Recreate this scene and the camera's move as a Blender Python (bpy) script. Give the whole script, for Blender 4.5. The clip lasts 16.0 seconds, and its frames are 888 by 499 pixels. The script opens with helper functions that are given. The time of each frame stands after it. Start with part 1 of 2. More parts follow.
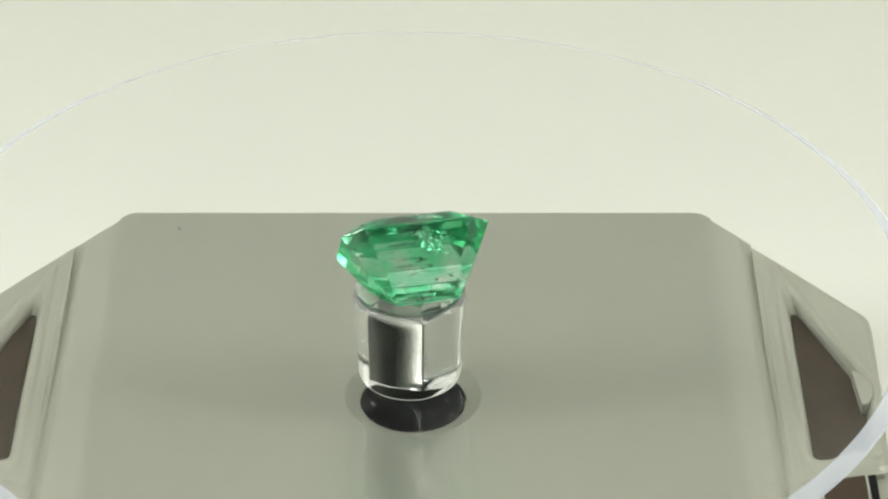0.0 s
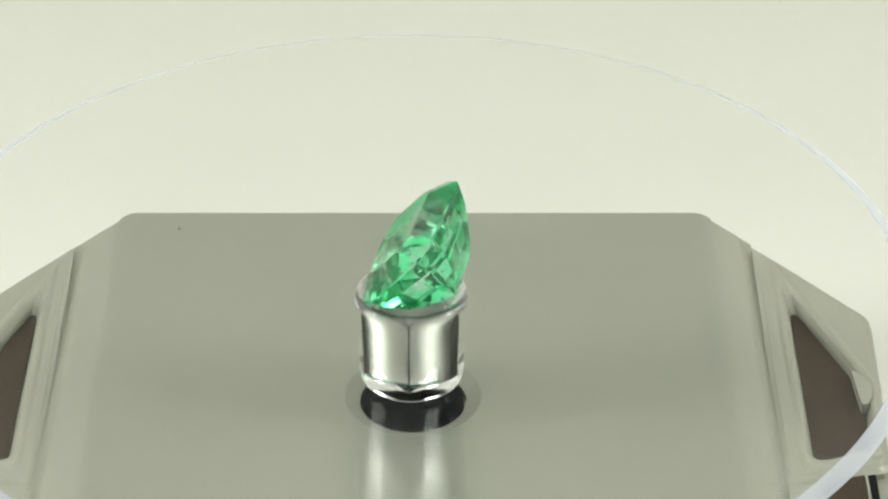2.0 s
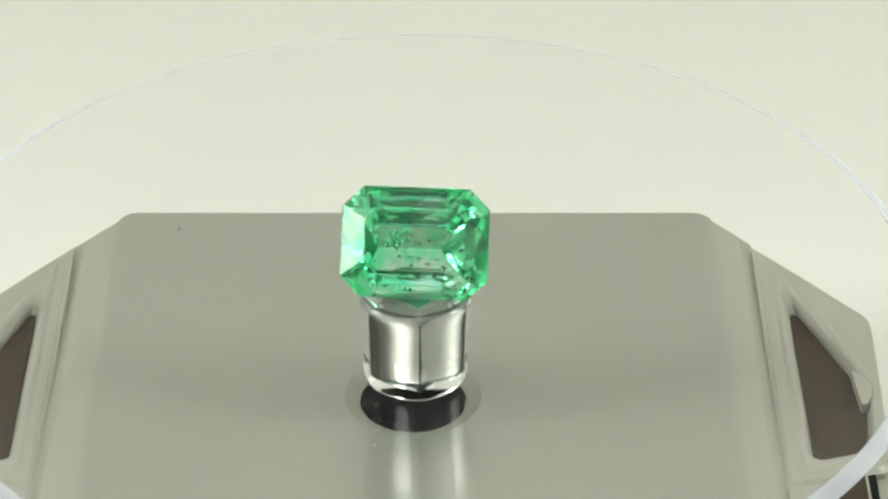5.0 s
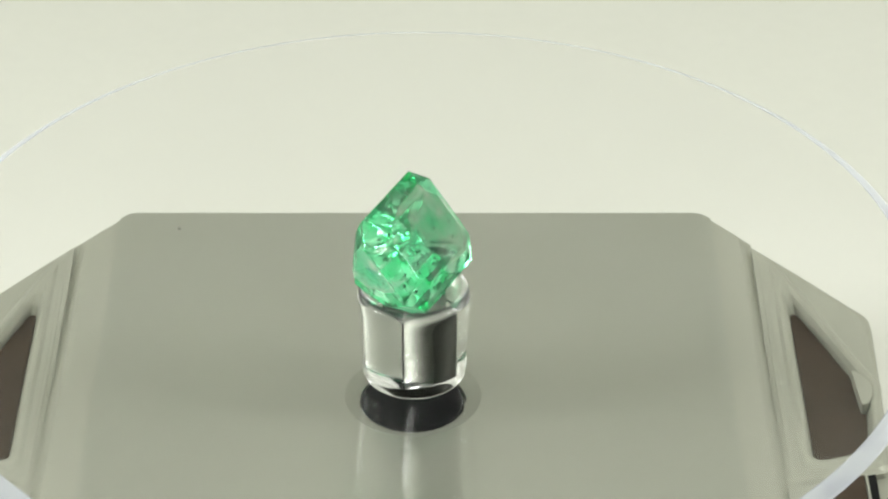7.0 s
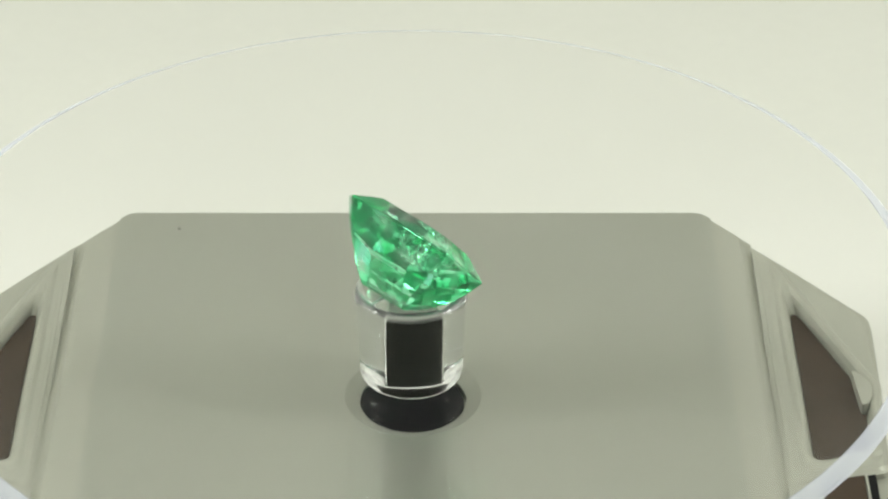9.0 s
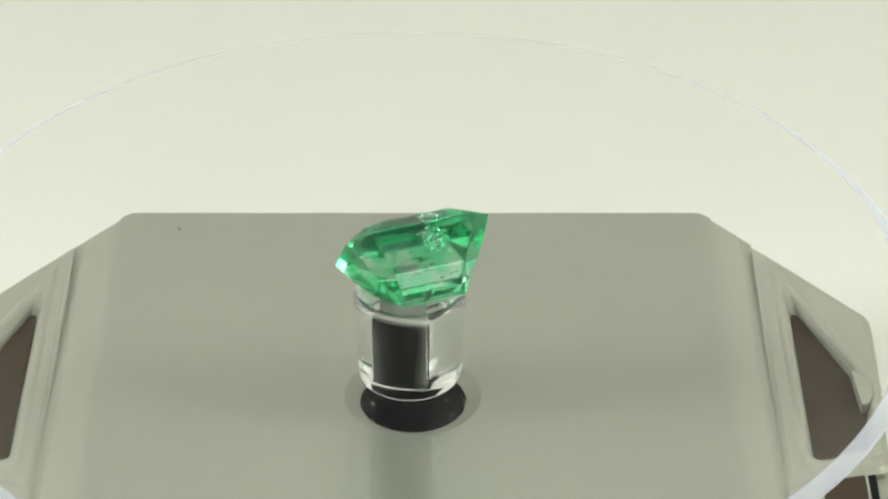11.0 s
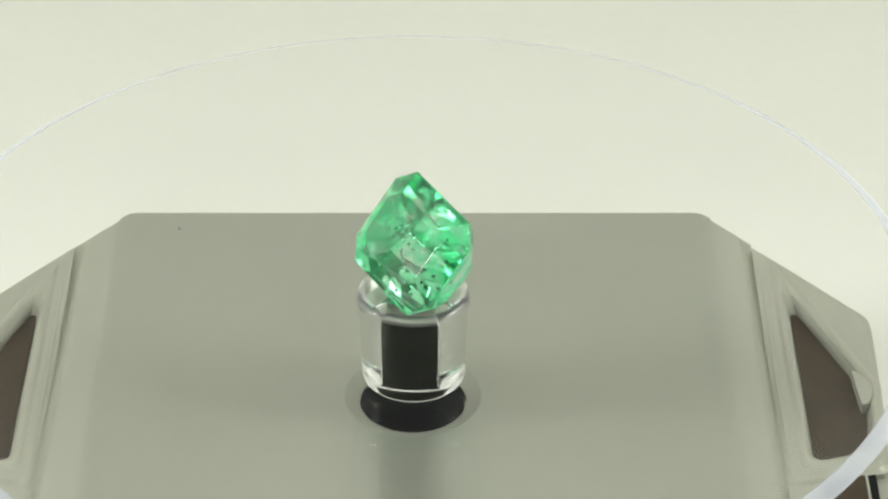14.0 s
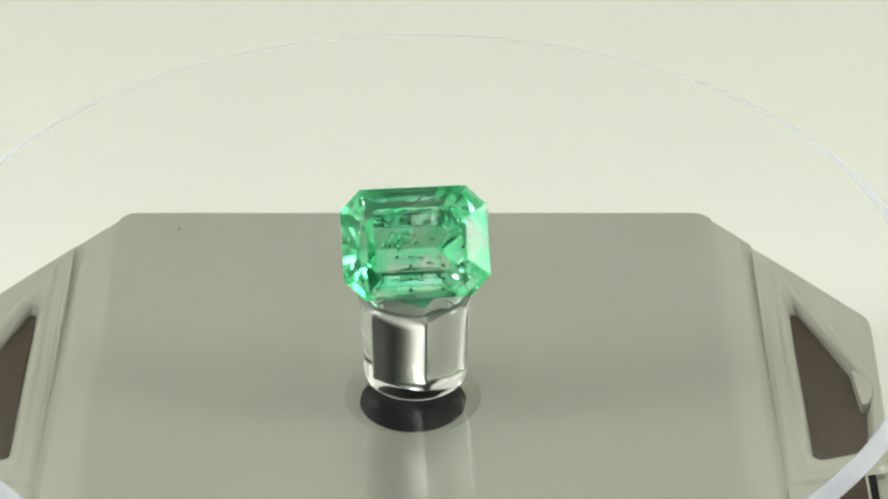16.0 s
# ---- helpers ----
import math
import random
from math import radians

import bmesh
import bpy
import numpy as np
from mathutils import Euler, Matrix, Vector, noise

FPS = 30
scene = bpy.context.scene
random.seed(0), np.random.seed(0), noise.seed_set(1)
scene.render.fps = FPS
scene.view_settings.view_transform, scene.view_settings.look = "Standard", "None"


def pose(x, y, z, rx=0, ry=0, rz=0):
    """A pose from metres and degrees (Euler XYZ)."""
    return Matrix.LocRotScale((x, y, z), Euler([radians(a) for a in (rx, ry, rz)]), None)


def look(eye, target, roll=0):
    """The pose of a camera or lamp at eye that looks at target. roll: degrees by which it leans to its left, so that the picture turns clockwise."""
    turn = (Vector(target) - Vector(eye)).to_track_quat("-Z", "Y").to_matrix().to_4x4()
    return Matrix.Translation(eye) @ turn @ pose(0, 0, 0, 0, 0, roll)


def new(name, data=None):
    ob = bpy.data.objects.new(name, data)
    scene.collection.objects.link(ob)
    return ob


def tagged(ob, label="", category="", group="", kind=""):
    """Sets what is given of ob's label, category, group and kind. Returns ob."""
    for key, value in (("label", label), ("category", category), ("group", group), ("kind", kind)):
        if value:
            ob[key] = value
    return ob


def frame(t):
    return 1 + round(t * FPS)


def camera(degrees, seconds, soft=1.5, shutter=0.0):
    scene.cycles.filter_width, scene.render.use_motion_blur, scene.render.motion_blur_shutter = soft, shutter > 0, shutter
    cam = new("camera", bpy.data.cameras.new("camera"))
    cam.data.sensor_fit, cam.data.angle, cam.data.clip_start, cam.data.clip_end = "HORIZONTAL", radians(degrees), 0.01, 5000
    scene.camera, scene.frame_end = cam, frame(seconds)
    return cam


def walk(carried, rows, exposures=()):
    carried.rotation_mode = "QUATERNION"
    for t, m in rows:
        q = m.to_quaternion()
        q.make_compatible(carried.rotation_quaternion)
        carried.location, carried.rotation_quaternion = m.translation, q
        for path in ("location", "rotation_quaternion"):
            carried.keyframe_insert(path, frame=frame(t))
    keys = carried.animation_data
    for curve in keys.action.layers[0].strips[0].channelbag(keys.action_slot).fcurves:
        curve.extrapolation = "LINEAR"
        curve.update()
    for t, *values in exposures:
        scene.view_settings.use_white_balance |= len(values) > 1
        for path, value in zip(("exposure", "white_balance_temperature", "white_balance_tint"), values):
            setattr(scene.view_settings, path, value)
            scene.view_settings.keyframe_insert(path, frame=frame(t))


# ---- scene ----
MM = 0.001

# ---- camera: it stands still ----
cam = camera(16.225, 16.0, soft=2.3)
CAM_POSE = pose(2.91 * MM, -235.7 * MM, 171.6 * MM, 90 - 33.81, 0, 0)
walk(cam, [(0.0, CAM_POSE), (16.0, CAM_POSE)])

# ---- light: white room with added ceiling panels, dim room behind the camera ----
scene.view_settings.exposure = -0.75
world = bpy.data.worlds.new("room_light")
scene.world = world
world.use_nodes = True
world.node_tree.nodes["Background"].inputs["Color"].default_value = (1.0, 0.97, 0.88, 1)
world.node_tree.nodes["Background"].inputs["Strength"].default_value = 0.05


def area_lamp(x, y, z, sx, sy, watts, tint, target):
    data = bpy.data.lights.new("area_light", "AREA")
    data.shape, data.size, data.size_y = "RECTANGLE", sx, sy
    data.energy, data.color = watts, tint
    ob = new("area_light", data)
    ob.matrix_world = look((x, y, z), target)
    return ob


# added fill from box, room panels and window; small side panels match gem reflections
area_lamp(0, -0.085, 0.399, 0.49, 0.40, 0.46, (0.975, 1.0, 0.92), (0, -0.085, 0))
area_lamp(-0.246, -0.03, 0.145, 0.075, 0.14, 0.72, (0.975, 1.0, 0.955), (0, -0.03, 0.145))
area_lamp(0.246, -0.03, 0.145, 0.075, 0.14, 0.64, (0.975, 1.0, 0.955), (0, -0.03, 0.145))
area_lamp(-0.2492, -0.08, 0.20, 0.40, 0.36, 0.09, (0.975, 1.0, 0.935), (0, -0.08, 0.20))
area_lamp(0.2492, -0.08, 0.20, 0.40, 0.36, 0.09, (0.975, 1.0, 0.935), (0, -0.08, 0.20))
area_lamp(-0.5, -0.6, 1.36, 0.4, 0.9, 0.9, (0.985, 1.0, 0.90), (-0.5, -0.6, 0))
area_lamp(0.5, -0.6, 1.36, 0.4, 0.9, 0.9, (0.985, 1.0, 0.90), (0.5, -0.6, 0))
area_lamp(0.1, -1.47, 0.75, 0.6, 0.5, 1.6, (0.84, 0.91, 1.0), (0.1, 0, 0.3))


# ---- materials ----
def material(name, color, rough=0.5, metal=0.0, vary=0.06, scale=60.0, fine=900.0, bump=0.0, spec=0.5, stretch=(1, 1, 1)):
    m = bpy.data.materials.new(name)
    m.use_nodes = True
    nt = m.node_tree
    b = nt.nodes["Principled BSDF"]
    b.inputs["Metallic"].default_value = metal
    b.inputs["Specular IOR Level"].default_value = spec
    tc = nt.nodes.new("ShaderNodeTexCoord")
    mp = nt.nodes.new("ShaderNodeMapping")
    mp.inputs["Scale"].default_value = stretch
    nt.links.new(tc.outputs["Object"], mp.inputs["Vector"])
    big = nt.nodes.new("ShaderNodeTexNoise")
    big.inputs["Scale"].default_value, big.inputs["Detail"].default_value = scale, 4
    small = nt.nodes.new("ShaderNodeTexNoise")
    small.inputs["Scale"].default_value, small.inputs["Detail"].default_value = fine, 3
    for n in (big, small):
        nt.links.new(mp.outputs["Vector"], n.inputs["Vector"])
    mixn = nt.nodes.new("ShaderNodeMath")
    mixn.operation = "MULTIPLY_ADD"
    mixn.inputs[1].default_value = 0.6
    nt.links.new(big.outputs["Fac"], mixn.inputs[0])
    half = nt.nodes.new("ShaderNodeMath")
    half.operation = "MULTIPLY"
    half.inputs[1].default_value = 0.4
    nt.links.new(small.outputs["Fac"], half.inputs[0])
    nt.links.new(half.outputs[0], mixn.inputs[2])
    ramp = nt.nodes.new("ShaderNodeValToRGB")
    ramp.color_ramp.elements[0].position, ramp.color_ramp.elements[1].position = 0.3, 0.7
    ramp.color_ramp.elements[0].color = (*[c * (1 - vary) for c in color], 1)
    ramp.color_ramp.elements[1].color = (*[min(1, c * (1 + vary)) for c in color], 1)
    nt.links.new(mixn.outputs[0], ramp.inputs["Fac"])
    nt.links.new(ramp.outputs["Color"], b.inputs["Base Color"])
    rr = nt.nodes.new("ShaderNodeMapRange")
    rr.inputs["To Min"].default_value, rr.inputs["To Max"].default_value = rough * 0.88, min(1, rough * 1.12)
    nt.links.new(mixn.outputs[0], rr.inputs["Value"])
    nt.links.new(rr.outputs["Result"], b.inputs["Roughness"])
    if bump:
        bp = nt.nodes.new("ShaderNodeBump")
        bp.inputs["Strength"].default_value, bp.inputs["Distance"].default_value = bump, 0.00005
        nt.links.new(small.outputs["Fac"], bp.inputs["Height"])
        nt.links.new(bp.outputs["Normal"], b.inputs["Normal"])
    return m


def glass(name, color, ior, rough=0.0):
    m = bpy.data.materials.new(name)
    m.use_nodes = True
    b = m.node_tree.nodes["Principled BSDF"]
    b.inputs["Base Color"].default_value = (*color, 1)
    b.inputs["Transmission Weight"].default_value = 1.0
    b.inputs["IOR"].default_value = ior
    b.inputs["Roughness"].default_value = rough
    return m


PAPER = material("white_paper", (0.725, 0.725, 0.675), 0.75, vary=0.02, scale=14, fine=500, bump=0.15, spec=0.3)
TABLE = material("beige_tabletop", (0.66, 0.63, 0.51), 0.5, vary=0.05, scale=10, fine=200, bump=0.1)
WALL = material("cream_wall_paint", (0.78, 0.77, 0.70), 0.8, vary=0.03, scale=3, fine=60, bump=0.1)
DARK_WALL = material("dim_side_wall", (0.45, 0.43, 0.39), 0.9, vary=0.1, scale=4, fine=60, bump=0.2)
SILVER = material("satin_silver", (0.345, 0.353, 0.30), 0.35, metal=0.6, vary=0.03, scale=38, fine=1200)
SILVER_MATT = material("silver_plastic_matt", (0.36, 0.363, 0.303), 0.44, metal=0.4, vary=0.05, scale=60, fine=1500, bump=0.06)
CELL = material("brown_solar_cell", (0.046, 0.031, 0.020), 0.55, spec=0.2, vary=0.12, scale=90, fine=400)
BLACK = material("black_plastic", (0.010, 0.010, 0.010), 0.7, spec=0.1, vary=0.2, scale=300, fine=3000, bump=0.1)
DUST = material("grey_dust", (0.22, 0.22, 0.19), 0.9, vary=0.2, scale=500, fine=4000)
SPECK = material("black_inclusion", (0.01, 0.014, 0.012), 0.6, vary=0.3, scale=900, fine=4000)
WISP = material("pale_inclusion", (0.92, 0.97, 0.94), 0.16, metal=1.0, vary=0.04, scale=900, fine=4000)
FABRIC = material("white_box_fabric", (0.82, 0.82, 0.77), 0.85, vary=0.02, scale=20, fine=900, bump=0.2)


def core_material():
    """Black core whose polished sides mirror at a slant, as behind a thin gap of air."""
    m = material("black_core", (0.004, 0.0055, 0.005), 0.3, spec=0.1, vary=0.1, scale=300, fine=600)
    nt = m.node_tree
    shine, mix = nt.nodes.new("ShaderNodeBsdfGlossy"), nt.nodes.new("ShaderNodeMixShader")
    slant, step = nt.nodes.new("ShaderNodeLayerWeight"), nt.nodes.new("ShaderNodeMapRange")
    slant.inputs["Blend"].default_value = 0.5
    step.interpolation_type = "SMOOTHSTEP"
    step.inputs["From Min"].default_value, step.inputs["From Max"].default_value = 0.118, 0.225
    step.inputs["To Min"].default_value, step.inputs["To Max"].default_value = 0.02, 0.92
    shine.inputs["Color"].default_value, shine.inputs["Roughness"].default_value = (0.93, 0.94, 0.95, 1), 0.10
    nt.links.new(slant.outputs["Facing"], step.inputs["Value"])
    nt.links.new(step.outputs["Result"], mix.inputs[0])
    nt.links.new(nt.nodes["Principled BSDF"].outputs[0], mix.inputs[1])
    nt.links.new(shine.outputs[0], mix.inputs[2])
    nt.links.new(mix.outputs[0], nt.nodes["Material Output"].inputs["Surface"])
    return m


CORE = core_material()
ACRYLIC = glass("clear_acrylic", (0.985, 0.99, 0.99), 1.49)
SANDED = glass("sanded_acrylic", (0.97, 0.98, 0.99), 1.49, 0.15)
SANDED.node_tree.nodes["Principled BSDF"].inputs["Transmission Weight"].default_value = 0.93
DISH_CLEAR = glass("clear_dish_plastic", (0.985, 0.985, 0.985), 1.11, 0.05)


def frosted(name, color):
    m = bpy.data.materials.new(name)
    m.use_nodes = True
    nt = m.node_tree
    nt.nodes.remove(nt.nodes["Principled BSDF"])
    out = nt.nodes["Material Output"]
    nz = nt.nodes.new("ShaderNodeTexNoise")
    nz.inputs["Scale"].default_value = 400
    ramp = nt.nodes.new("ShaderNodeValToRGB")
    ramp.color_ramp.elements[0].color = (*[c * 0.95 for c in color], 1)
    ramp.color_ramp.elements[1].color = (*color, 1)
    d, tr, mix = nt.nodes.new("ShaderNodeBsdfDiffuse"), nt.nodes.new("ShaderNodeBsdfTranslucent"), nt.nodes.new("ShaderNodeMixShader")
    nt.links.new(nz.outputs["Fac"], ramp.inputs["Fac"])
    nt.links.new(ramp.outputs["Color"], d.inputs["Color"])
    nt.links.new(ramp.outputs["Color"], tr.inputs["Color"])
    nt.links.new(d.outputs[0], mix.inputs[1])
    nt.links.new(tr.outputs[0], mix.inputs[2])
    clear, mix2 = nt.nodes.new("ShaderNodeBsdfTransparent"), nt.nodes.new("ShaderNodeMixShader")
    mix2.inputs[0].default_value = 0.54
    nt.links.new(mix.outputs[0], mix2.inputs[1])
    nt.links.new(clear.outputs[0], mix2.inputs[2])
    nt.links.new(mix2.outputs[0], out.inputs["Surface"])
    return m


# Light gathered in the clear edge is put into this pale bluish colour.
RIM_CLEAR = frosted("bluish_edge_light", (0.84, 0.87, 0.97))


def gem_material():
    """Clear green glass that deepens with each bounce inside, with a few milky zones."""
    m = bpy.data.materials.new("green_emerald")
    m.use_nodes = True
    nt = m.node_tree
    nt.nodes.remove(nt.nodes["Principled BSDF"])
    tc = nt.nodes.new("ShaderNodeTexCoord")

    def clouds(scale, detail, low, high):
        nz, rng = nt.nodes.new("ShaderNodeTexNoise"), nt.nodes.new("ShaderNodeMapRange")
        nz.inputs["Scale"].default_value, nz.inputs["Detail"].default_value = scale, detail
        rng.inputs["From Min"].default_value, rng.inputs["From Max"].default_value = 0.42, 0.62
        rng.inputs["To Min"].default_value, rng.inputs["To Max"].default_value = low, high
        nt.links.new(tc.outputs["Object"], nz.inputs["Vector"])
        nt.links.new(nz.outputs["Fac"], rng.inputs["Value"])
        return rng.outputs["Result"]

    tone = nt.nodes.new("ShaderNodeValToRGB")
    tone.color_ramp.elements[0].color, tone.color_ramp.elements[1].color = (*GEM_DEEP, 1), (*GEM_PALE, 1)
    nt.links.new(clouds(330, 4, 0.0, 1.0), tone.inputs["Fac"])
    body, veil, bump = nt.nodes.new("ShaderNodeBsdfGlass"), nt.nodes.new("ShaderNodeTexNoise"), nt.nodes.new("ShaderNodeBump")
    body.inputs["IOR"].default_value, body.inputs["Roughness"].default_value = 1.575, 0.01
    nt.links.new(tone.outputs["Color"], body.inputs["Color"])
    veil.inputs["Scale"].default_value, veil.inputs["Detail"].default_value = 700, 3
    nt.links.new(tc.outputs["Object"], veil.inputs["Vector"])
    bump.inputs["Strength"].default_value, bump.inputs["Distance"].default_value = 0.22, 0.00005
    nt.links.new(veil.outputs["Fac"], bump.inputs["Height"])
    nt.links.new(bump.outputs["Normal"], body.inputs["Normal"])
    milk, mix = nt.nodes.new("ShaderNodeBsdfTranslucent"), nt.nodes.new("ShaderNodeMixShader")
    milk.inputs["Color"].default_value = (0.30, 0.98, 0.58, 1)
    nt.links.new(clouds(210, 3, *GEM_MILK), mix.inputs[0])
    nt.links.new(body.outputs[0], mix.inputs[1])
    nt.links.new(milk.outputs[0], mix.inputs[2])
    nt.links.new(mix.outputs[0], nt.nodes["Material Output"].inputs["Surface"])
    return m


GEM_DEEP, GEM_PALE, GEM_MILK = (0.45, 0.948, 0.71), (0.97, 0.999, 0.975), (0.01, 0.13)
EMERALD = gem_material()


# ---- mesh helpers ----
def mesh_ob(name, bm, mat, parent=None, smooth=False):
    bmesh.ops.recalc_face_normals(bm, faces=bm.faces)
    me = bpy.data.meshes.new(name)
    bm.to_mesh(me)
    bm.free()
    me.materials.append(mat)
    for p in me.polygons:
        p.use_smooth = smooth
    ob = new(name, me)
    if parent:
        ob.parent = parent
    return ob


def part(name, bm, mat, parent, label="", smooth=False):
    return tagged(mesh_ob(name, bm, mat, parent, smooth), label)


def prism(outline, z0, z1, bevel=0.0, seg=2, bm=None):
    """Upright prism over an outline in metres, with rounded upper and lower edges."""
    bm = bm or bmesh.new()
    low = [bm.verts.new((x, y, z0)) for x, y in outline]
    top = [bm.verts.new((x, y, z1)) for x, y in outline]
    n = len(outline)
    bm.faces.new(list(reversed(low)))
    bm.faces.new(top)
    for i in range(n):
        bm.faces.new((low[i], low[(i + 1) % n], top[(i + 1) % n], top[i]))
    if bevel:
        es = [e for e in bm.edges if abs(e.verts[0].co.z - e.verts[1].co.z) < 1e-9]
        bmesh.ops.bevel(bm, geom=es, offset=bevel, segments=seg, affect="EDGES", profile=0.5)
    return bm


def box(x0, x1, y0, y1, z0, z1, bevel=0.0):
    return prism([(x0, y0), (x1, y0), (x1, y1), (x0, y1)], z0, z1, bevel)


def rounded(poly, radius, seg=6):
    """A polygon with rounded corners."""
    out = []
    n = len(poly)
    for i in range(n):
        p, a, b = Vector(poly[i]), Vector(poly[i - 1]), Vector(poly[(i + 1) % n])
        u, v = (a - p).normalized(), (b - p).normalized()
        ang = u.angle(v)
        r = radius[i] if isinstance(radius, (list, tuple)) else radius
        d = r / math.tan(ang / 2)
        c = p + (u + v).normalized() * (r / math.sin(ang / 2))
        s, e = p + u * d - c, p + v * d - c
        for k in range(seg + 1):
            w = s.lerp(e, k / seg)
            w.normalize()
            out.append(tuple(c + w * r))
    return out


def lathe(profile, seg=128, closed=True):
    """Turns a profile of (radius, height) round the z axis."""
    bm = bmesh.new()
    rings = []
    for r, z in profile:
        if r < 1e-9:
            rings.append([bm.verts.new((0, 0, z))])
        else:
            rings.append([bm.verts.new((r * math.cos(2 * math.pi * k / seg), r * math.sin(2 * math.pi * k / seg), z)) for k in range(seg)])
    pairs = list(zip(rings, rings[1:]))
    if closed:
        pairs.append((rings[-1], rings[0]))
    for a, b in pairs:
        for k in range(seg):
            k2 = (k + 1) % seg
            if len(a) == 1 and len(b) == 1:
                break
            if len(a) == 1:
                bm.faces.new((a[0], b[k], b[k2]))
            elif len(b) == 1:
                bm.faces.new((a[k2], a[k], b[0]))
            else:
                bm.faces.new((a[k], b[k], b[k2], a[k2]))
    return bm


# ---- room and table ----
TABLE_Z = -20.0 * MM


def structure(name, bm, mat, label, category):
    return tagged(mesh_ob(name, bm, mat), label, category, kind="structure")


structure("floor", box(-1.6, 1.6, -1.6, 1.6, -0.80, -0.76), TABLE, "plain beige floor of the room", "floor")
structure("wall_north", box(-1.6, 1.6, 1.5, 1.6, -0.76, 1.4), WALL, "plain cream painted wall", "wall")
structure("wall_east", box(1.5, 1.6, -1.5, 1.5, -0.76, 1.4), WALL, "plain cream painted wall", "wall")
structure("wall_west", box(-1.6, -1.5, -1.5, 1.5, -0.76, 1.4), WALL, "plain cream painted wall", "wall")
# Unseen wall in a darker colour, added to dim reflections from the camera side.
structure("wall_south", box(-1.6, 1.6, -1.6, -1.5, -0.76, 1.4), DARK_WALL, "unseen grey wall kept dark for dim reflections", "wall")
structure("ceiling", box(-1.6, 1.6, -1.6, 1.6, 1.4, 1.45), WALL, "plain cream ceiling", "ceiling")


def table():
    root = tagged(new("table"), "beige tabletop under a white paper sheet", "table")
    part("tabletop", box(-0.6, 0.6, -0.45, 0.5, TABLE_Z - 30 * MM, TABLE_Z - 0.6 * MM, 2 * MM), TABLE, root)
    for sx in (-0.55, 0.55):
        for sy in (-0.40, 0.45):
            part("leg", box(sx - 0.025, sx + 0.025, sy - 0.025, sy + 0.025, -0.76, TABLE_Z - 30 * MM), TABLE, root)
    return root


table()
tagged(mesh_ob("paper_sheet", box(-0.245, 0.245, -0.40, 0.1066, TABLE_Z - 0.6 * MM, TABLE_Z, 0.1 * MM), PAPER),
       "large cream-white paper sheet spread on the table", "paper sheet")


# Unseen box added to brighten all sides; its open front leaves that side dim.
def bounce_box():
    root = tagged(new("bounce_box"), "unseen white fabric box added to bounce light round the turntable", "light box")
    z0 = TABLE_Z - 0.6 * MM
    part("side_panel", box(-0.254, -0.250, -0.29, 0.124, z0, 0.402), FABRIC, root)
    part("side_panel", box(0.250, 0.254, -0.29, 0.124, z0, 0.402), FABRIC, root)
    part("back_panel", box(-0.250, 0.250, 0.120, 0.124, z0, 0.402), FABRIC, root)
    part("top_panel", box(-0.254, 0.254, -0.29, 0.124, 0.402, 0.406), FABRIC, root)
    part("lamp_backing", box(-0.246, 0.246, -0.286, 0.116, 0.3994, 0.402), FABRIC, root, "flat white backing of the added top fill")
    for sx in (-1, 1):
        part("lamp_backing", box(min(sx * 0.2464, sx * 0.2485), max(sx * 0.2464, sx * 0.2485), -0.068, 0.008, 0.074, 0.216), FABRIC, root, "small bright light panel")
    return root


bounce_box()


# Unseen window shape, added as a backing for the fill lamp behind the camera.
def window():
    root = tagged(new("fill_window_1"), "added window-shaped backing for the unseen front fill lamp", "window", kind="structure")
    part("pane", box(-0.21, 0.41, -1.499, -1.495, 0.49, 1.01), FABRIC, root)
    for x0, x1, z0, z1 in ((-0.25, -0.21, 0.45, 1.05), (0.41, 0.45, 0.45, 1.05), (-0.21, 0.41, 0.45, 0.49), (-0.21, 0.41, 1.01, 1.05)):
        part("fill_frame", box(x0, x1, -1.4995, -1.475, z0, z1, 2 * MM), WALL, root)
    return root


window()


# ---- turntable base ----
PLATE_Z = -2.8 * MM


def inset(poly, d):
    """A convex polygon drawn in by d."""
    n = len(poly)
    cx, cy = sum(p[0] for p in poly) / n, sum(p[1] for p in poly) / n
    lines = []
    for k in range(n):
        (x0, y0), (x1, y1) = poly[k], poly[(k + 1) % n]
        nx, ny = y0 - y1, x1 - x0
        w = math.hypot(nx, ny)
        nx, ny = nx / w, ny / w
        if nx * (cx - x0) + ny * (cy - y0) < 0:
            nx, ny = -nx, -ny
        lines.append((nx, ny, nx * x0 + ny * y0 + d))
    out = []
    for k in range(n):
        a, b, c = lines[k - 1]
        e, f, g = lines[k]
        det = a * f - b * e
        out.append(((c * f - b * g) / det, (a * g - c * e) / det))
    return out


BACK_Y, FRONT_Y = 31.38, -44.0


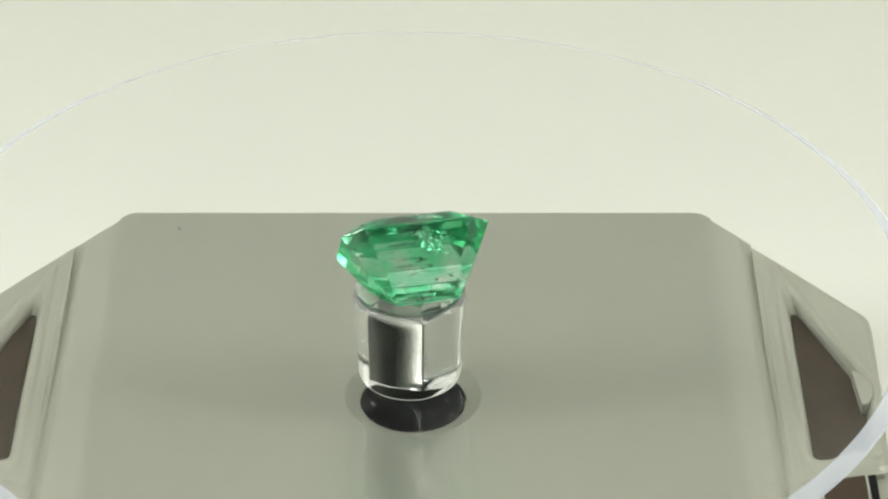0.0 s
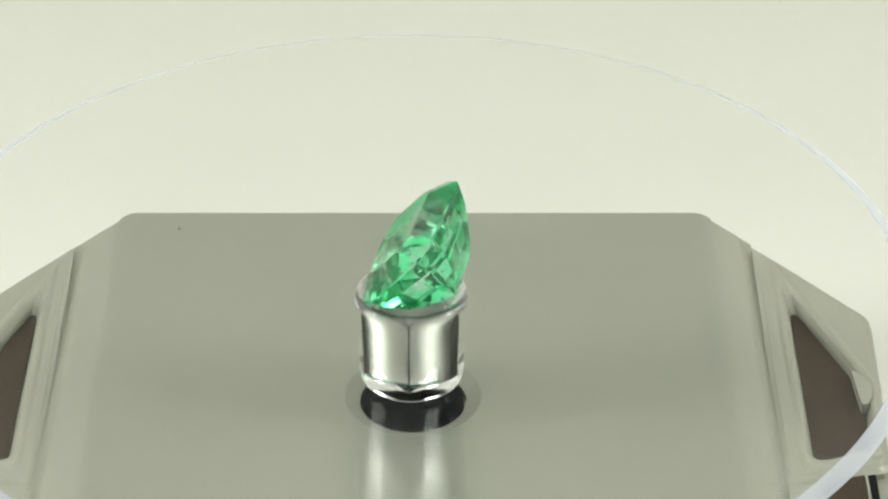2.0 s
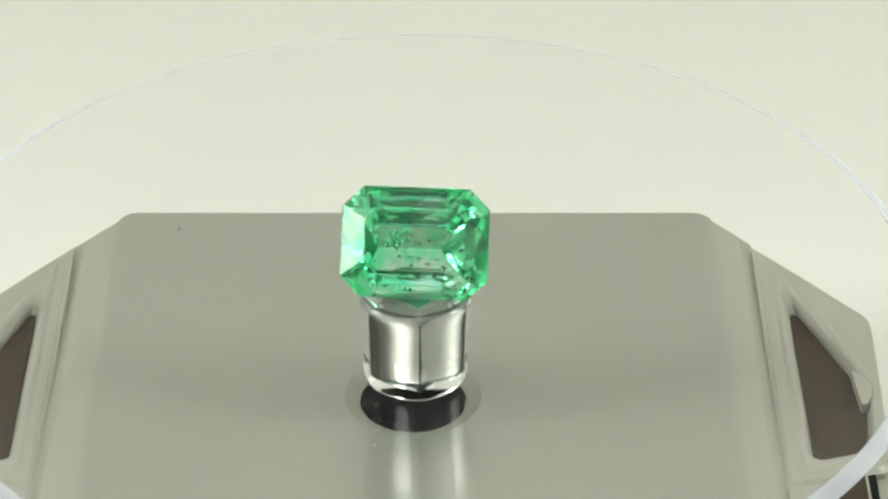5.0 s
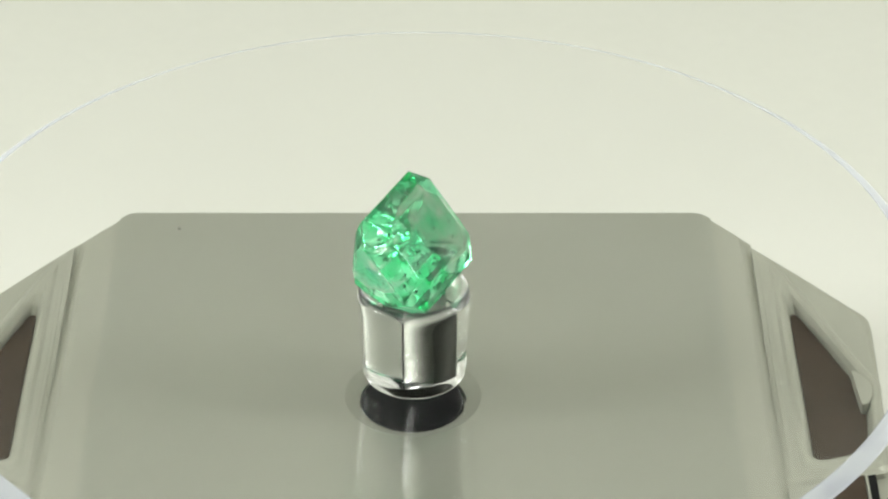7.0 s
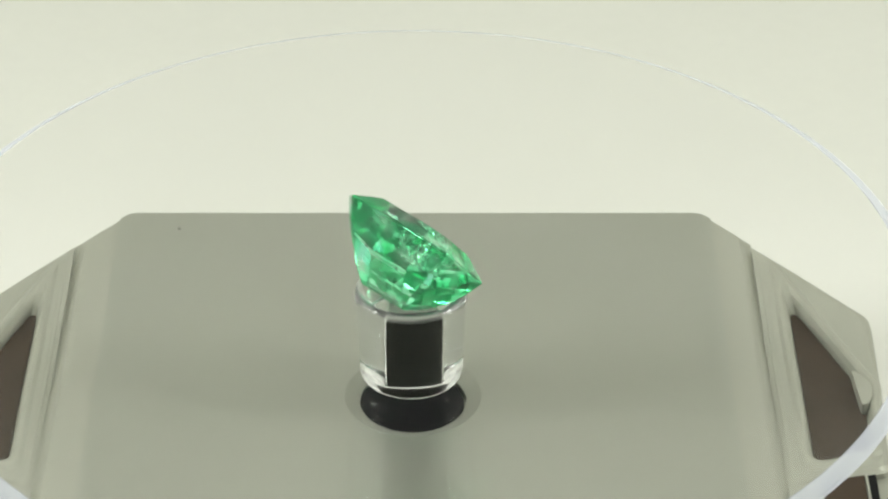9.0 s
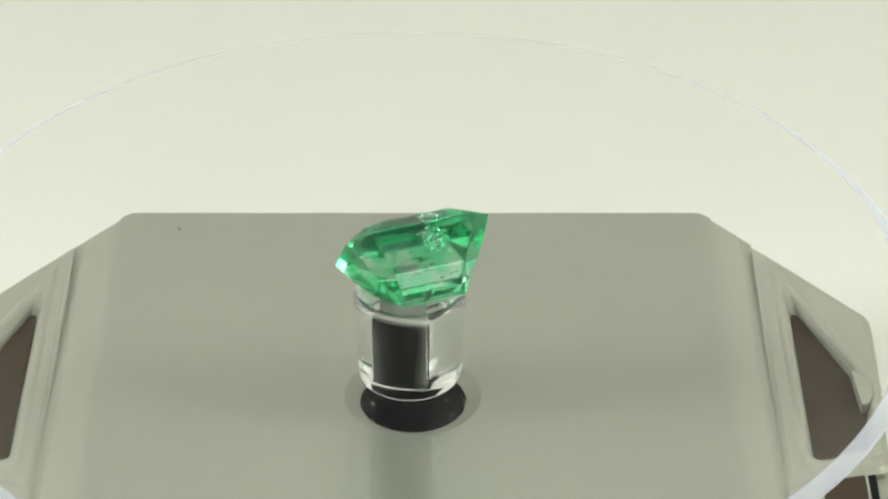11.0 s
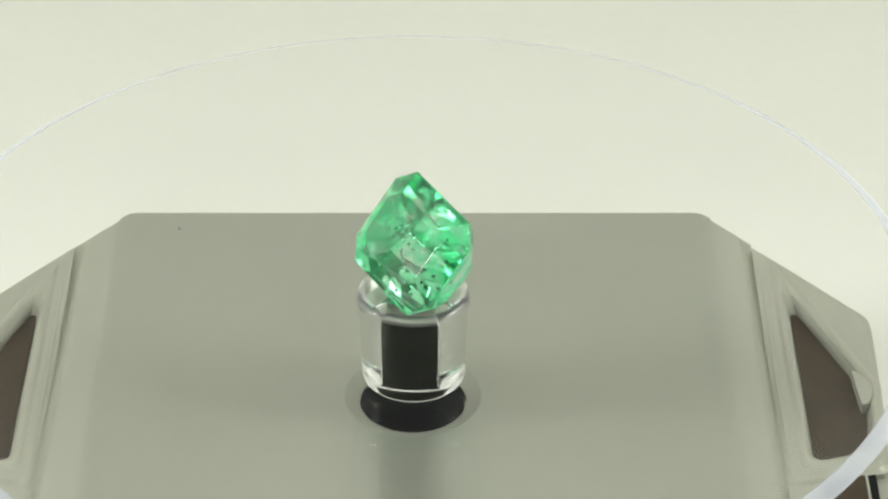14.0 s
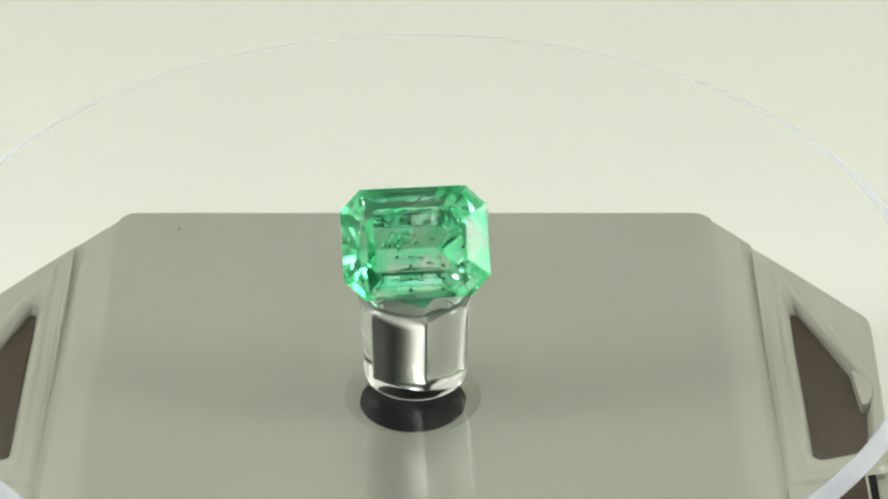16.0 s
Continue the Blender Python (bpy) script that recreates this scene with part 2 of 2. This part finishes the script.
def turntable():
    root = tagged(new("turntable_base"), "silver plastic solar turntable base with chamfered corners on white paper", "turntable")
    o = [(28.97, BACK_Y), (44.5, 13.3), (43.8, -13.0), (42.3, -14.6), (42.3, -27.0), (28.97, FRONT_Y), (-28.97, FRONT_Y), (-42.3, -27.0), (-42.3, -14.6), (-43.8, -13.0), (-44.5, 13.3), (-28.97, BACK_Y)]
    o = [(x * MM, y * MM) for x, y in o]
    radii = [r * MM for r in (2.2, 2.8, 0.6, 0.6, 2.8, 2.2, 2.2, 2.8, 0.6, 0.6, 2.8, 2.2)]
    part("body", prism(rounded(o, radii), TABLE_Z + 1.0 * MM, PLATE_Z - 1.25 * MM, 0.6 * MM), SILVER_MATT, root)

    def chamfer_y(x):
        return BACK_Y - 0.1 - max(0, abs(x) - 28.97) * (BACK_Y - 13.3) / 15.53

    # middle plate with the well of the spindle
    seg = 480
    bm = bmesh.new()
    m = (BACK_Y - 13.3) / 15.53
    pts = [(28.97, BACK_Y), (30.2, BACK_Y - 0.9 * m), (30.2, FRONT_Y + 0.6), (-30.2, FRONT_Y + 0.6), (-30.2, BACK_Y - 0.9 * m), (-28.97, BACK_Y)]
    edge = rounded([(x * MM, y * MM) for x, y in pts], [1.0 * MM, 0.3 * MM, 0.5 * MM, 0.5 * MM, 0.3 * MM, 1.0 * MM], 4)

    def reach(a):
        """The point of the plate's edge in the direction a."""
        c, sn = math.cos(a), math.sin(a)
        for (x0, y0), (x1, y1) in zip(edge, edge[1:] + edge[:1]):
            p, q = x0 * sn - y0 * c, x1 * sn - y1 * c
            if p * q <= 0 and p != q:
                f = p / (p - q)
                x, y = x0 + (x1 - x0) * f, y0 + (y1 - y0) * f
                if x * c + y * sn > 0:
                    return x, y
        return 0, 0

    ring_out = [reach(2 * math.pi * (k + 0.5) / seg) for k in range(seg)]

    def circle(r):
        return [(r * MM * math.cos(2 * math.pi * (k + 0.5) / seg), r * MM * math.sin(2 * math.pi * (k + 0.5) / seg)) for k in range(seg)]

    levels = [(ring_out, -1.6), (ring_out, 0.0), (circle(6.45), 0.0), (circle(6.3), -0.06), (circle(5.0), -0.66), (circle(4.95), -1.6)]
    rings = [[bm.verts.new((x, y, PLATE_Z + z * MM)) for x, y in pts] for pts, z in levels]
    for a, b in zip(rings, rings[1:]):
        for k in range(seg):
            bm.faces.new((a[k], b[k], b[(k + 1) % seg], a[(k + 1) % seg]))
    part("top_plate", bm, SILVER, root, "satin silver top plate")
    part("spindle", lathe([(0, -1.55 * MM), (4.9 * MM, -1.55 * MM), (4.9 * MM, -0.85 * MM), (4.75 * MM, -0.7 * MM), (0, -0.7 * MM)], 64, False), BLACK, root,
         "round black spindle cap", True).location = (-0.1 * MM, 0, PLATE_Z)
    for s in (1, -1):
        # sloping strip beside the plate
        bm = bmesh.new()
        dx = -0.3 if s > 0 else 0.08
        xs = [(30.2, -0.002), (32.7, -0.05), (33.2 + dx, -0.12), (33.5 + dx, -0.32), (33.75 + dx, -0.55), (34.0 + dx, -0.66), (34.17 + dx, -0.66), (34.18 + dx, -1.45)]
        back, front, inner = [], [], []
        for x, z in xs:
            back.append((s * x * MM, chamfer_y(x) * MM, PLATE_Z + (z if z < -1 else max(z, -0.13)) * MM))
            inner.append((s * x * MM, (chamfer_y(x) - 2.2) * MM, PLATE_Z + z * MM))
            front.append((s * x * MM, (FRONT_Y + 6) * MM, PLATE_Z + z * MM))
        bs, ns, fs = [bm.verts.new(v) for v in back], [bm.verts.new(v) for v in inner], [bm.verts.new(v) for v in front]
        for k in range(len(xs) - 1):
            bm.faces.new((bs[k], bs[k + 1], ns[k + 1], ns[k]))
            bm.faces.new((ns[k], ns[k + 1], fs[k + 1], fs[k]))
        lb, lf = bm.verts.new((s * 30.2 * MM, back[0][1], PLATE_Z - 1.45 * MM)), bm.verts.new((s * 30.2 * MM, front[0][1], PLATE_Z - 1.45 * MM))
        bm.faces.new([lb] + bs)
        bm.faces.new([lf] + fs)
        part("side_strip", bm, SILVER_MATT, root)
        # frame round the solar cell, with an opening
        big = [(s * x * MM, y * MM) for x, y in ((34.2 + dx, chamfer_y(34.2)), (44.3, chamfer_y(44.3)), (43.65, -10.9), (34.2 + dx, -13.2))]
        hole = [(s * x * MM, y * MM) for x, y in ((36.5 + dx * 0.5, 18.8), (43.1, 1.6), (42.4, -8.2), (36.5 + dx * 0.5, -10.1))]
        r_big, r_hole = [0.03 * MM, 2.6 * MM, 1.0 * MM, 1.5 * MM], [0.35 * MM, 1.0 * MM, 0.9 * MM, 1.0 * MM]

        def level(poly, radii_of, d):
            return rounded(inset(poly, d * MM), radii_of, 8)

        bm = bmesh.new()
        def lift(x, y, z):
            """The groove beside the strip runs out towards the chamfer."""
            f = max(0.0, min(1.0, (chamfer_y(x / MM) - y / MM) / 2.4))
            return z if z < -1 or abs(x / MM) > 35.5 else max(z, -0.13 + (z + 0.13) * f)

        rr = [[bm.verts.new((x, y, PLATE_Z + lift(x, y, z) * MM)) for x, y in pts] for pts, z in (
            (level(big, r_big, 0.0), -1.45), (level(big, r_big, 0.0), -0.66), (level(big, r_big, 0.2), -0.55), (level(big, r_big, 0.5), -0.28), (level(big, r_big, 0.9), -0.14),
            (level(hole, r_hole, -0.95), -0.1), (level(hole, r_hole, -0.6), 0.14), (level(hole, r_hole, -0.25), 0.2), (level(hole, r_hole, 0.05), 0.0), (level(hole, r_hole, 0.3), -0.55), (level(hole, r_hole, 0.5), -1.45))]
        n = len(rr[0])
        for a, b in zip(rr, rr[1:]):
            for k in range(n):
                bm.faces.new((a[k], b[k], b[(k + 1) % n], a[(k + 1) % n]))
        rim = part("cell_frame", bm, SILVER_MATT, root, "raised silver frame")
        # Added piece that stands in for the lit, refracted lip at the opening's corner.
        lip = [(s * x * MM, y * MM) for x, y in ((41.5, 4.2), (43.6, 1.8), (42.6, -1.1), (41.9, -1.5))]
        part("lip_glint", prism(rounded(lip if s > 0 else lip[::-1], [0.15 * MM, 0.3 * MM, 0.3 * MM, 0.2 * MM], 4), PLATE_Z - 1.3 * MM, PLATE_Z + 0.1 * MM, 0.12 * MM), SILVER_MATT, rim, "small silver piece added for the bright lip at the cell's edge")
        part("solar_cell", prism(level(hole, r_hole, 0.5), PLATE_Z - 1.35 * MM, PLATE_Z - 1.05 * MM), CELL, rim, "dark brown solar cell")
        # strip and second cell in front of the frame
        def front(name, x0, x1, z, mat, label=""):
            """A strip that runs forward from the frame's slanting edge."""
            line = [(s * x * MM, y * MM) for x, y in ((x0, -13.25 + (x0 - 34) * 0.238), (x1, -13.25 + (x1 - 34) * 0.238), (x1, -26), (x0, -26))]
            part(name, prism(line, PLATE_Z - 1.3 * MM, PLATE_Z + z * MM, 0.05 * MM), mat, root, label)

        part("groove_floor", box(min(s * (34.19 + dx), s * 37.0) * MM, max(s * (34.19 + dx), s * 37.0) * MM, -13.6 * MM, -10.8 * MM, PLATE_Z - 1.3 * MM, PLATE_Z - 0.7 * MM), SILVER_MATT, root)
        front("front_strip", 34.19 + dx, 37.2, -0.25, SILVER_MATT)
        front("solar_cell", 37.25, 41.15, -0.4, CELL, "dark brown solar cell")
        front("front_edge", 41.2, 41.45, -0.3, SILVER_MATT)
        # Black strip puts the shade of the gap along the base's edge into colour.
        front("edge_shade", 41.5, 42.25, -0.5, BLACK, "black strip for the shaded gap at the edge")
    for sx, sy in ((30, 18), (30, -30), (-30, 18), (-30, -30)):
        part("foot", box((sx - 4) * MM, (sx + 4) * MM, (sy - 4) * MM, (sy + 4) * MM, TABLE_Z, TABLE_Z + 1.0 * MM), BLACK, root)
    return root


turntable()


def dust():
    """Fine dust on the plate."""
    rnd = random.Random(11)
    bm = bmesh.new()
    for k in range(60):
        x, y, r = rnd.uniform(-28, 28), rnd.uniform(-20, 29), rnd.uniform(0.02, 0.06)
        if k == 0:
            x, y, r = -24.0, 28.4, 0.2
        if math.hypot(x, y) < 7:
            continue
        m = pose(x * MM, y * MM, PLATE_Z + r * 0.2 * MM, 0, 0, rnd.uniform(0, 180)) @ Matrix.Diagonal((rnd.uniform(1, 2), 1, 0.4, 1))
        bmesh.ops.create_icosphere(bm, subdivisions=1, radius=r * MM, matrix=m)
    return tagged(mesh_ob("dust", bm, DUST), "fine grey dust specks on the silver plate", "dust", kind="stuff")


dust()


# ---- what turns: tray, pillar, gem ----
def dish():
    """Shallow clear dish: a flat middle, then a curve up to the rim, 3 mm thick, with edge light in the rim's colour.
    """
    root = tagged(new("display_dish"), "clear shallow acrylic dish with pale bluish edge on the turntable", "dish")
    top, r_end = 10.3, 45.4
    inner, outer = [(0, -0.05)], [(0, -0.4)]
    for r in [r_end * k / 40 for k in range(1, 40)] + [r_end - 0.06, r_end]:
        u = max(0, (r - 5.5) / (r_end - 5.5))
        z, slope = top * u ** 1.5, 1.5 * top * u ** 0.5 / (r_end - 5.5)
        t, n = 0.35 - 0.34 * max(0, (r - 35) / (r_end - 35)), math.hypot(1, slope)
        inner.append((r, z - 0.05))
        outer.append((r + t * slope / n, z - t / n - 0.05))
    prof = [(r * MM, z * MM) for r, z in inner + outer[::-1]]
    bowl = part("bowl", lathe(prof, 160, False), DISH_CLEAR, root, "", True)
    bowl.visible_shadow = False
    edge = [(45.38, 10.29), (45.42, 10.33), (45.55, 10.29), (46.1, 9.97), (46.6, 9.66), (46.84, 9.48), (46.83, 9.42), (46.72, 9.46), (46.5, 9.6), (46.0, 9.91), (45.5, 10.22)]
    rim = part("rim", lathe([(r * MM, z * MM) for r, z in edge], 160, True), RIM_CLEAR, root, "out-turned rim with bluish edge light in its colour", True)
    rim.visible_shadow = False
    return root


def chamfered(h, c, z0, z1):
    """Square bar with small flats along its upright edges."""
    return prism([(h, -h + c), (h, h - c), (h - c, h), (-h + c, h), (-h, h - c), (-h, -h + c), (-h + c, -h), (h - c, -h)], z0, z1)


def pillar():
    """Clear cylinder, a little wider at the top, round a square polished core."""
    seg = 96
    bm = bmesh.new()

    def circle(r, z):
        return [bm.verts.new((r * MM * math.cos(2 * math.pi * (k + 0.5) / seg + math.pi / 4), r * MM * math.sin(2 * math.pi * (k + 0.5) / seg + math.pi / 4), z * MM)) for k in range(seg)]

    prof = [(4.5, 0.0), (4.64, 0.04), (4.73, 0.14), (4.79, 0.32), (4.83, 0.8), (4.93, 4.0), (5.12, 7.6), (5.22, 8.5), (5.2, 8.9), (5.06, 9.25), (4.8, 9.48), (4.45, 9.55)]
    rings = [circle(r, z) for r, z in prof]
    for a, b in zip(rings, rings[1:]):
        for k in range(seg):
            f = bm.faces.new((a[k], a[(k + 1) % seg], b[(k + 1) % seg], b[k]))
            f.smooth = True
    bm.faces.new(rings[0])
    bm.faces.new(rings[-1])
    bmesh.ops.recalc_face_normals(bm, faces=bm.faces)
    me = bpy.data.meshes.new("pillar")
    bm.to_mesh(me)
    bm.free()
    me.materials.append(ACRYLIC)
    me.materials.append(SANDED)
    for p in me.polygons:
        z = p.center.z / MM
        if p.use_smooth and (z > 9.0 or z < 0.1):
            p.material_index = 1
    root = new("display_pillar")
    ob = new("cylinder", me)
    ob.parent = root
    part("core", chamfered(2.2 * MM, 0.09 * MM, 0.5 * MM, 9.0 * MM), CORE, root, "square black core with polished sides")
    return tagged(root, "short clear acrylic pillar round a square black core, on the dish", "display pillar")


def gem():
    bm = bmesh.new()

    def ring(a, b, low, c, z, shift=0.0):
        pts = ((-a + c, b), (a - c, b), (a, b - c), (a, -low + c), (a - c, -low), (-a + c, -low), (-a, -low + c), (-a, b - c))
        return [bm.verts.new(((x + shift) * MM, y * MM, z * MM)) for x, y in pts]

    steps = [(4.55, 3.1, 3.1, 1.2, 1.42), (6.7, 5.09, 5.09, 1.87, 0.1), (6.7, 5.09, 5.09, 1.87, -0.1),
             (5.70, 4.28, 4.76, 1.55, -1.8, -0.13), (4.75, 3.0, 3.95, 1.25, -3.4, -0.25), (3.76, 1.75, 2.32, 0.63, -4.8, -0.44), (2.9, 0.1, 0.2, 0.1, -6.0, -0.6)]
    rings = [ring(*s) for s in steps]
    for a, b in zip(rings, rings[1:]):
        for k in range(8):
            bm.faces.new((a[k], a[(k + 1) % 8], b[(k + 1) % 8], b[k]))
    bm.faces.new(rings[0])
    bm.faces.new(list(reversed(rings[-1])))
    bmesh.ops.bevel(bm, geom=list(bm.edges), offset=0.045 * MM, segments=1, affect="EDGES", clamp_overlap=True)
    root = tagged(mesh_ob("gemstone", bm, EMERALD), "bright green emerald-cut gemstone with dark specks, tilted on the clear pillar", "gemstone")
    rnd = random.Random(5)

    def speck(x, y, z, r, mat, name):
        b = bmesh.new()
        bmesh.ops.create_icosphere(b, subdivisions=1, radius=r * MM)
        for v in b.verts:
            v.co *= rnd.uniform(0.6, 1.3)
            v.co.x *= rnd.uniform(0.9, 1.5)
        o = part(name, b, mat, root)
        o.location = (x * MM, y * MM, z * MM)

    for k in range(24):
        d = rnd.uniform(-4.6, 0.7)
        s = 0.8 if d > -2.5 else 0.8 - 0.35 * (-2.5 - d) / 2.1
        cx, cy = (rnd.gauss(0.5, 3.0), rnd.gauss(-1.2, 2.2))
        cx, cy = max(-5.2 * s, min(5.2 * s, cx)), max(-3.8 * s, min(3.8 * s, cy))
        speck(cx, cy, d, rnd.choice((0.06, 0.08, 0.11, 0.17)), SPECK, "dark_inclusion")
    # small pits and specks that reach the facets
    for f in list(root.data.polygons):
        c, vs = f.center, [root.data.vertices[i].co for i in f.vertices]
        for k in range(int(f.area / (MM * MM) * 0.13 + 0.4)):
            p = c.lerp(rnd.choice(vs), rnd.uniform(0, 0.85)).lerp(rnd.choice(vs), rnd.uniform(0, 0.4))
            speck(p.x / MM, p.y / MM, p.z / MM, rnd.choice((0.04, 0.05, 0.06, 0.08, 0.13)), SPECK, "surface_speck")
    for k in range(18):
        b = bmesh.new()
        bmesh.ops.create_icosphere(b, subdivisions=1, radius=1.0)
        lx, ly, lz = rnd.uniform(0.15, 0.5), rnd.uniform(0.04, 0.09), rnd.uniform(0.03, 0.07)
        for v in b.verts:
            v.co = Vector((v.co.x * lx, v.co.y * ly, v.co.z * lz)) * (MM * rnd.uniform(0.75, 1.2))
        o = part("needle_inclusion", b, SPECK, root)
        o.location = (rnd.uniform(-2.6, 2.4) * MM, rnd.uniform(-3.2, -1.2) * MM, rnd.uniform(-2.2, 0.6) * MM)
        o.rotation_euler = (0, 0, rnd.uniform(-0.15, 0.15))
    # a crumpled healed fracture under the table: ragged pale flakes
    for k in range(20):
        b, n = bmesh.new(), 7
        size = rnd.uniform(0.6, 1.4) * MM
        grid = [[b.verts.new(((i / (n - 1) - 0.5) * size + rnd.gauss(0, 0.05) * MM, (j / (n - 1) - 0.5) * size * 0.6 + rnd.gauss(0, 0.05) * MM, rnd.gauss(0, 0.10) * MM)) for j in range(n)] for i in range(n)]
        for i in range(n - 1):
            for j in range(n - 1):
                if math.hypot(i - 2.5, j - 2.5) < rnd.uniform(1.0, 3.6):
                    b.faces.new((grid[i][j], grid[i + 1][j], grid[i + 1][j + 1], grid[i][j + 1]))
        bmesh.ops.delete(b, geom=[v for v in b.verts if not v.link_faces], context="VERTS")
        o = part("pale_fracture", b, WISP, root, "pale ragged fracture flake")
        o.location = (rnd.gauss(-1.5, 0.65) * MM, rnd.gauss(0.2, 0.55) * MM, rnd.uniform(-0.9, 0.9) * MM)
        o.rotation_euler = (rnd.uniform(-0.9, 0.9), rnd.uniform(-0.7, 0.7), rnd.uniform(-0.8, 0.8))
    return root


DISH, PILLAR, GEM = dish(), pillar(), gem()
RATE = 33.52
GEM_LOCAL = pose(0.122 * MM, -0.279 * MM, 14.649 * MM) @ pose(0, 0, 0, 50.19, 0, 0) @ pose(0, 0, 0, 0, 0, -1.28)


def motions():
    dish_rows, pillar_rows, gem_rows = [], [], []
    for k in range(81):
        t = k * 0.2
        turn = pose(0, 0, 0, 0, 0, RATE * t)
        dish_rows.append((t, turn @ pose(-0.52 * MM, 0.29 * MM, 0)))
        pillar_rows.append((t, turn @ pose(-0.26 * MM, 0, 0.02 * MM, 0, 0, 19.6 + 45)))
        gem_rows.append((t, pose(0.17 * MM, 0, 0) @ turn @ pose(0, 0, 0, 0, 0, -169.08) @ GEM_LOCAL))
    walk(DISH, dish_rows)
    walk(PILLAR, pillar_rows)
    walk(GEM, gem_rows)


motions()
